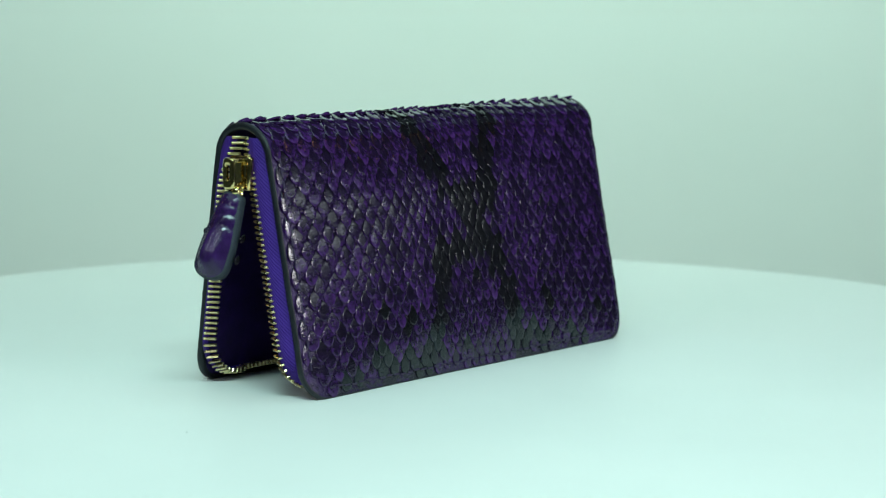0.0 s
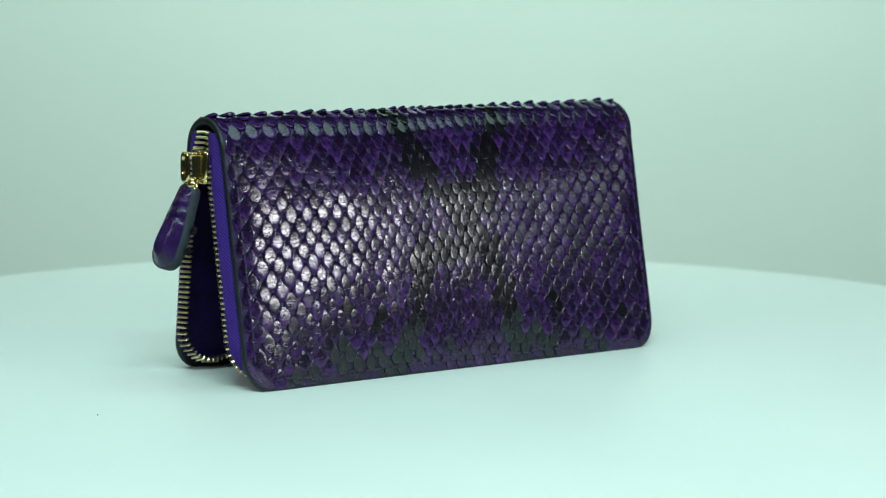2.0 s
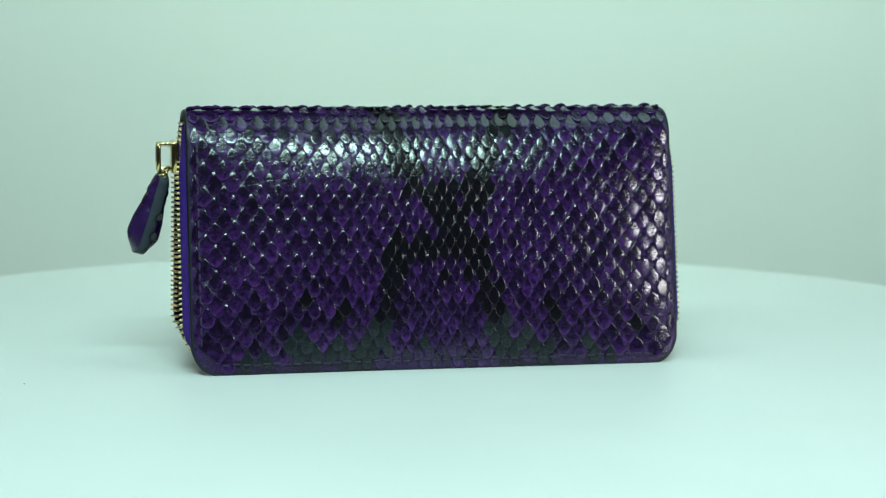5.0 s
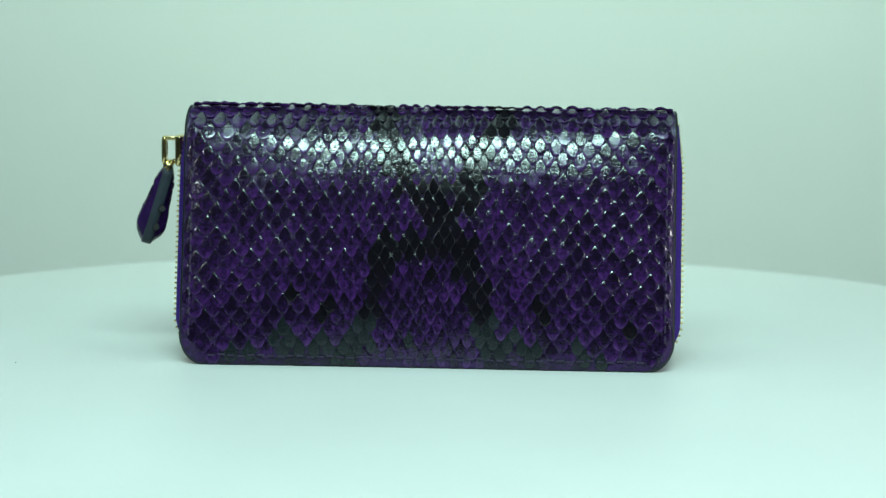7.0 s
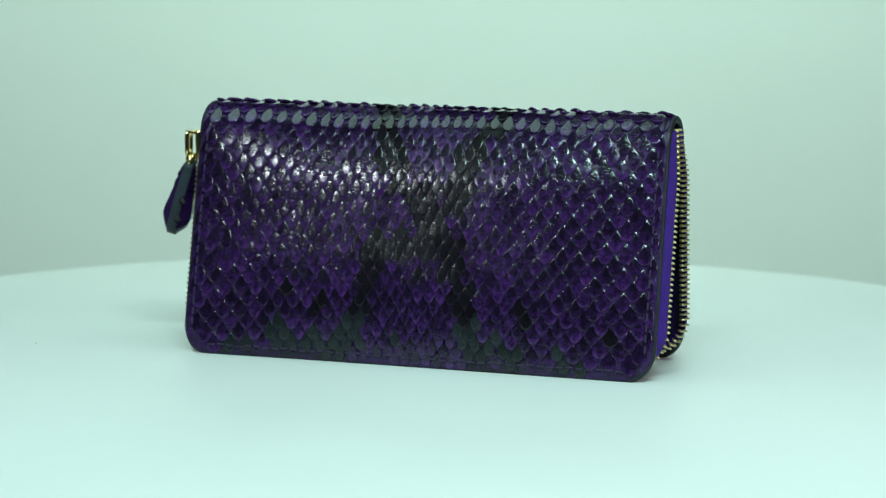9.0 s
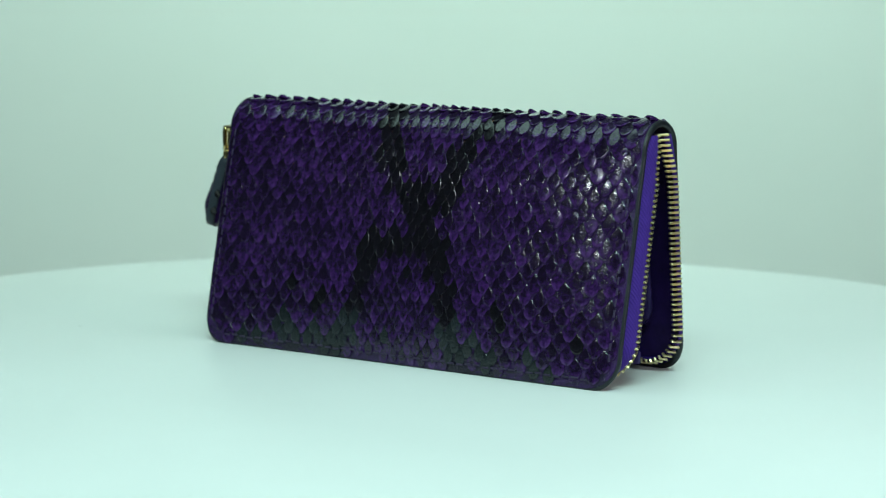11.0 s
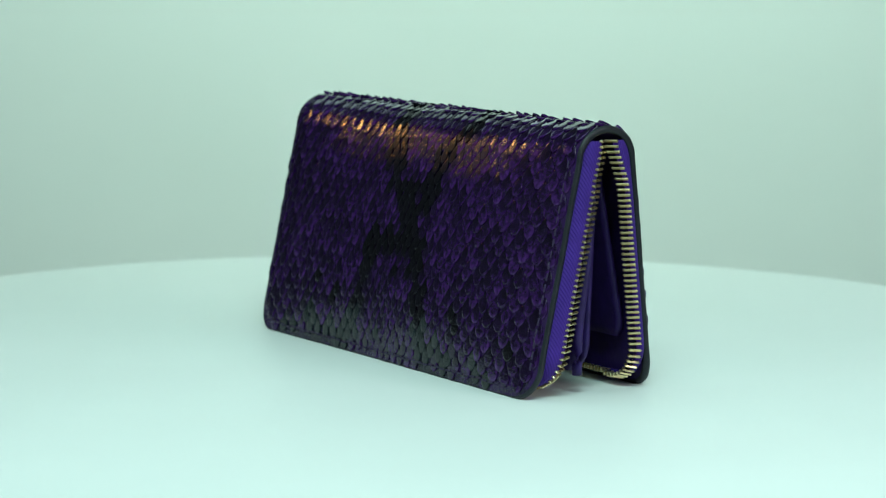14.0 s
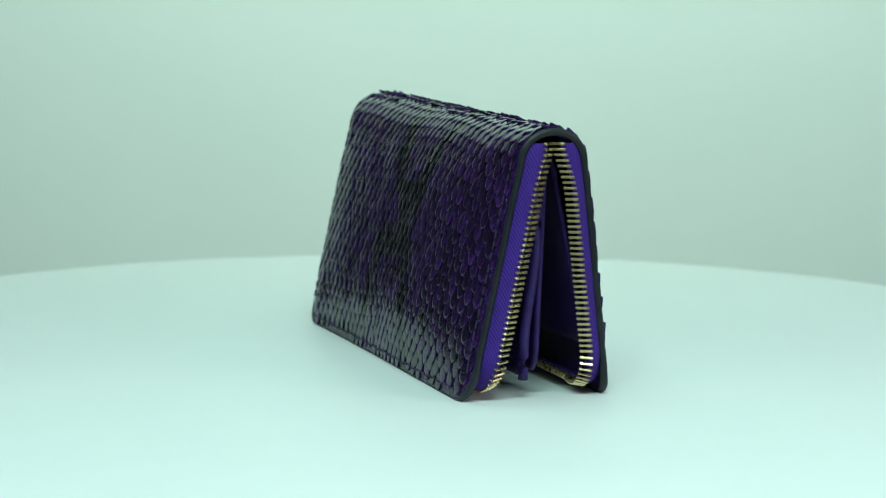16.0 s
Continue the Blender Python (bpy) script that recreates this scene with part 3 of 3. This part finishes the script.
def frame_bm(w, h, hole_w, hole_h, hole_z, x0, x1, bev):
    """Upright plate in the yz plane with a rectangular hole, rounded at its outer edge."""
    bm = bmesh.new()
    n = 32
    rings = []
    for x, grow in ((x0, 0.0), (x0, bev), (x1, bev), (x1, 0.0)):
        ring = []
        for k in range(n):
            t = 2 * math.pi * k / n
            c, q = math.cos(t), math.sin(t)
            r = (abs(c) ** 5 + abs(q) ** 5) ** (-0.2)
            waist = 1 - 0.10 * max(0.0, -q)
            ring.append(bm.verts.new((x, (w / 2 - bev + grow) * r * c * waist, (h / 2 - bev + grow) * r * q)))
        rings.append(ring)
    for v in rings[1]:
        v.co.x += (x1 - x0) * 0.28
    for v in rings[2]:
        v.co.x -= (x1 - x0) * 0.28
    holes = []
    for x in (x1, x0):
        ring = []
        for k in range(n):
            t = 2 * math.pi * k / n
            c, q = math.cos(t), math.sin(t)
            r = (abs(c) ** 8 + abs(q) ** 8) ** (-0.125)
            ring.append(bm.verts.new((x, hole_w / 2 * r * c, hole_z + hole_h / 2 * r * q)))
        holes.append(ring)
    loops = rings + holes
    for a, b in zip(loops, loops[1:] + loops[:1]):
        for k in range(n):
            bm.faces.new((a[k], a[(k + 1) % n], b[(k + 1) % n], b[k]))
    return bm


def slider():
    bm = smooth_box(0.0030, 0.0112, 0.0128, 0.0011)
    for v in bm.verts:                       # waisted towards the foot
        if v.co.z < 0:
            v.co.y *= 0.84
    body = part("zip_slider", moved(bm, Matrix.Translation(SLIDER)), M_GOLD, WALLET, "polished gold zip slider")
    # the bridge on its face: a holed plate on two feet
    bm = frame_bm(0.0060, 0.0118, 0.0024, 0.0058, 0.0006, -0.0074, -0.0056, 0.0007)
    part("bridge", moved(bm, Matrix.Translation(SLIDER)), M_GOLD, body)
    for z in (0.0050, -0.0047):
        part("bridge_foot", moved(smooth_box(0.0056, 0.0050, 0.0016, 0.0005), Matrix.Translation(SLIDER + Vector((-0.0039, 0, z)))), M_GOLD, body)
    # small ring and ball joining the pull
    c = SLIDER + Vector((-0.0045, -0.001, -0.0075))
    ring = [c + Vector((0.0030 * math.sin(a) * 0.6, 0.0033 * math.cos(a), 0.0034 * math.sin(a))) for a in np.linspace(0, 2 * math.pi, 20, endpoint=False)]
    part("ring", tube(ring, 0.0007, 8, True), M_GOLD, body)
    bm = bmesh.new()
    bmesh.ops.create_uvsphere(bm, u_segments=16, v_segments=10, radius=0.0020)
    part("ball", moved(bm, Matrix.Translation(c + Vector((-0.0004, -0.0012, 0.0012)))), M_GOLD, body)


slider()


def pull_tab():
    """Padded teardrop of snakeskin with a dark painted edge, hanging from the ring."""
    L = 0.0315
    def width(t):
        return 0.0043 + 0.0029 * math.sin(math.pi * min(1.0, t * 0.62 + 0.02)) ** 1.3
    def ring_pts():
        # closed teardrop outline in (y, z), z downwards from 0 to -L
        pts = []
        steps = 20
        for k in range(steps + 1):
            t = k / steps * 0.83
            pts.append((width(t / 0.83 * 0.9), -L * t))
        r = pts[-1][0]
        zc = pts[-1][1]
        for k in range(1, 12):
            a = math.pi * k / 12
            pts.append((r * math.cos(a), zc - (L * 0.17) * math.sin(a)))
        for k in range(steps, -1, -1):
            t = k / steps * 0.83
            pts.append((-width(t / 0.83 * 0.9), -L * t))
        for k in range(1, 6):
            a = math.pi * k / 6
            w = width(0)
            pts.append((-w * math.cos(a), 0.0022 * math.sin(a)))
        return pts
    pts = ring_pts()
    m = len(pts)
    cz = -L * 0.55
    tilt = pose(*(SLIDER + Vector((-0.0052, -0.0012, -0.0088))), 10, 17, 12)
    # edge band
    bm = bmesh.new()
    loops = []
    for h, inset in ((0.0021, 0.96), (0.0017, 1.0), (-0.0017, 1.0), (-0.0021, 0.96)):
        loops.append([bm.verts.new((h, y * inset, cz + (z - cz) * inset)) for y, z in pts])
    for a, b in zip(loops, loops[1:]):
        for k in range(m):
            bm.faces.new((a[k], a[(k + 1) % m], b[(k + 1) % m], b[k]))
    bm.faces.new(loops[0])
    bm.faces.new(loops[-1][::-1])
    root = part("pull_tab", moved(bm, tilt), M_SLATE, WALLET, "dark-edged snakeskin zip pull")
    for sign in (1, -1):
        bm = bmesh.new()
        prev = None
        rings = 15
        for r in range(rings):
            f = r / (rings - 1)
            inset = 0.96 - 0.92 * f
            h = 0.0018 + 0.0026 * math.sin(math.pi / 2 * min(1.0, f * 1.15))
            cur = []
            for y, z in pts:
                shrink = 1 - (1 - inset) * 0.5
                zz = cz + (z - cz) * shrink
                bulb = 0.0016 * math.exp(-((zz + 0.68 * L) / (0.24 * L)) ** 2) * min(1.0, 1.6 * f)
                fold = 0.0007 * sum(math.exp(-((zz + at * L + 0.05 * y + 0.0006 * noise.noise(Vector((y * 400, at * 9, sign)))) / 0.00055) ** 2) for at in (0.10, 0.21, 0.36))
                crease = bulb + (0.00035 * noise.noise(Vector((y * inset * 210, zz * 240, 5.0 * sign))) - fold) * min(1.0, 4 * f)
                cur.append(bm.verts.new((sign * (h + crease), y * inset, zz)))
            if prev:
                for k in range(m):
                    bm.faces.new((prev[k], prev[(k + 1) % m], cur[(k + 1) % m], cur[k]))
            prev = cur
        bm.faces.new(prev)
        part("padded_face", moved(bm, tilt), M_PULL, root, "glossy purple padded leather")
    for k, (y, z, turn) in enumerate(((0.0085, -0.0150, 70), (-0.0080, -0.0135, -80), (-0.0086, -0.0215, -95))):
        verts, faces, uvs = TEMPLATES[k]
        flake = tilt @ pose(0.0018, y, z, turn, 0, 0) @ Matrix.Diagonal((0.0015, 0.0018, 0.0005, 1))
        part_mesh("loose_scale", mesh_of("loose_scale", [flake @ Vector(v) for v in verts], faces, M_DARK, uvs), root, "lifted dark scale tip")
    bm = smooth_box(0.0030, 0.0032, 0.0042, 0.0009)
    part("clasp", moved(bm, tilt @ pose(0, 0, 0.0012)), M_GOLD, root, "gold clasp")


pull_tab()


# ---- stitches and inside
def stitches():
    bm = smooth_box(0.0030, 0.00075, 0.0007, 0.0002, 1)
    me = bpy.data.meshes.new("stitch")
    bm.to_mesh(me)
    bm.free()
    me.materials.append(M_THREAD)
    inset = 0.0040
    for i in range(44):
        x = CX - HALF + 0.013 + (2 * HALF - 0.026) * i / 43
        pos, nrm, tan = surf(x, inset + 0.0003 * math.sin(i * 1.7), 0.0006)
        xv = Vector((1, 0, 0))
        yv = nrm.cross(xv)
        ob = part_mesh("stitch", me, WALLET)
        ob.matrix_basis = Matrix(((xv.x, yv.x, nrm.x, pos.x), (xv.y, yv.y, nrm.y, pos.y), (xv.z, yv.z, nrm.z, pos.z), (0, 0, 0, 1)))
    for side in (-1, 1):
        for i in range(19):
            s = 0.013 + (S_FRONT - 0.013) * i / 18
            pos, nrm, tan = surf(CX + side * (HALF - 0.0036), s, 0.0006)
            xv, yv = tan, nrm.cross(tan)
            ob = part_mesh("stitch", me, WALLET)
            ob.matrix_basis = Matrix(((xv.x, yv.x, nrm.x, pos.x), (xv.y, yv.y, nrm.y, pos.y), (xv.z, yv.z, nrm.z, pos.z), (0, 0, 0, 1)))


stitches()


def inside():
    """Leather pockets that hang from the spine between the two halves."""
    def sheet(name, y_top, y_foot, z_foot, half, wave, label, short=0.012):
        nu, nv = 40, 24
        face, back = [], []
        for j in range(nv):
            t = j / (nv - 1)
            z = 0.094 + (z_foot - 0.094) * t
            w = half - short - 0.004 * max(0.0, (t - 0.9) / 0.1) ** 2
            for i in range(nu):
                u = -1 + 2 * i / (nu - 1)
                y = y_top + (y_foot - y_top) * t + wave * math.sin(u * 3.0 + 2.2 * t) * t + 0.0012 * math.sin(9 * u) * t
                face.append((CX + short + u * w, y - 0.0008, z))
                back.append((CX + short + u * w, y + 0.0008, z))
        n = nu * nv
        f = grid_faces(nu, nv)
        rim = [i for i in range(nu)] + [j * nu + nu - 1 for j in range(1, nv)] + [(nv - 1) * nu + i for i in range(nu - 2, -1, -1)] + [j * nu for j in range(nv - 2, 0, -1)]
        faces = f + [tuple(q + n for q in reversed(w)) for w in f] + [(b, a, a + n, b + n) for a, b in zip(rim, rim[1:] + rim[:1])]
        part_mesh(name, mesh_of(name, face + back, faces, M_LINING), WALLET, label)
    sheet("pocket_panel", 0.0060, 0.0005, 0.0085, HALF - 0.0045, 0.0008, "purple leather pocket panel")
    sheet("pocket_panel", 0.0085, 0.0065, 0.0100, HALF - 0.0050, 0.0010, "purple leather pocket panel")
    sheet("card_pocket", 0.0020, -0.0095, 0.013, HALF - 0.0170, 0.0012, "purple leather card pocket")
    fold = [(CX + HALF - 0.0040, 0.0052 - 0.0047 * (k / 15) + 0.0009 * math.sin(k * 0.42), 0.072 - 0.0645 * k / 15) for k in range(16)]
    part("gusset_fold", tube(fold, 0.0019, 12), M_LINING, WALLET, "folded purple leather gusset edge")
    sheet("pocket_panel", 0.0125, 0.0290, 0.018, HALF - 0.0110, 0.0008, "purple leather pocket panel")


inside()
scales()


# ---------------------------------------------------------------- what moves
def motions():
    rows = [(t, pose(0, 0, 0, 0, 0, TURN_START + TURN_RATE * t)) for t in range(0, 17)]
    walk(TABLE, rows)
    walk(WALLET, rows)


motions()
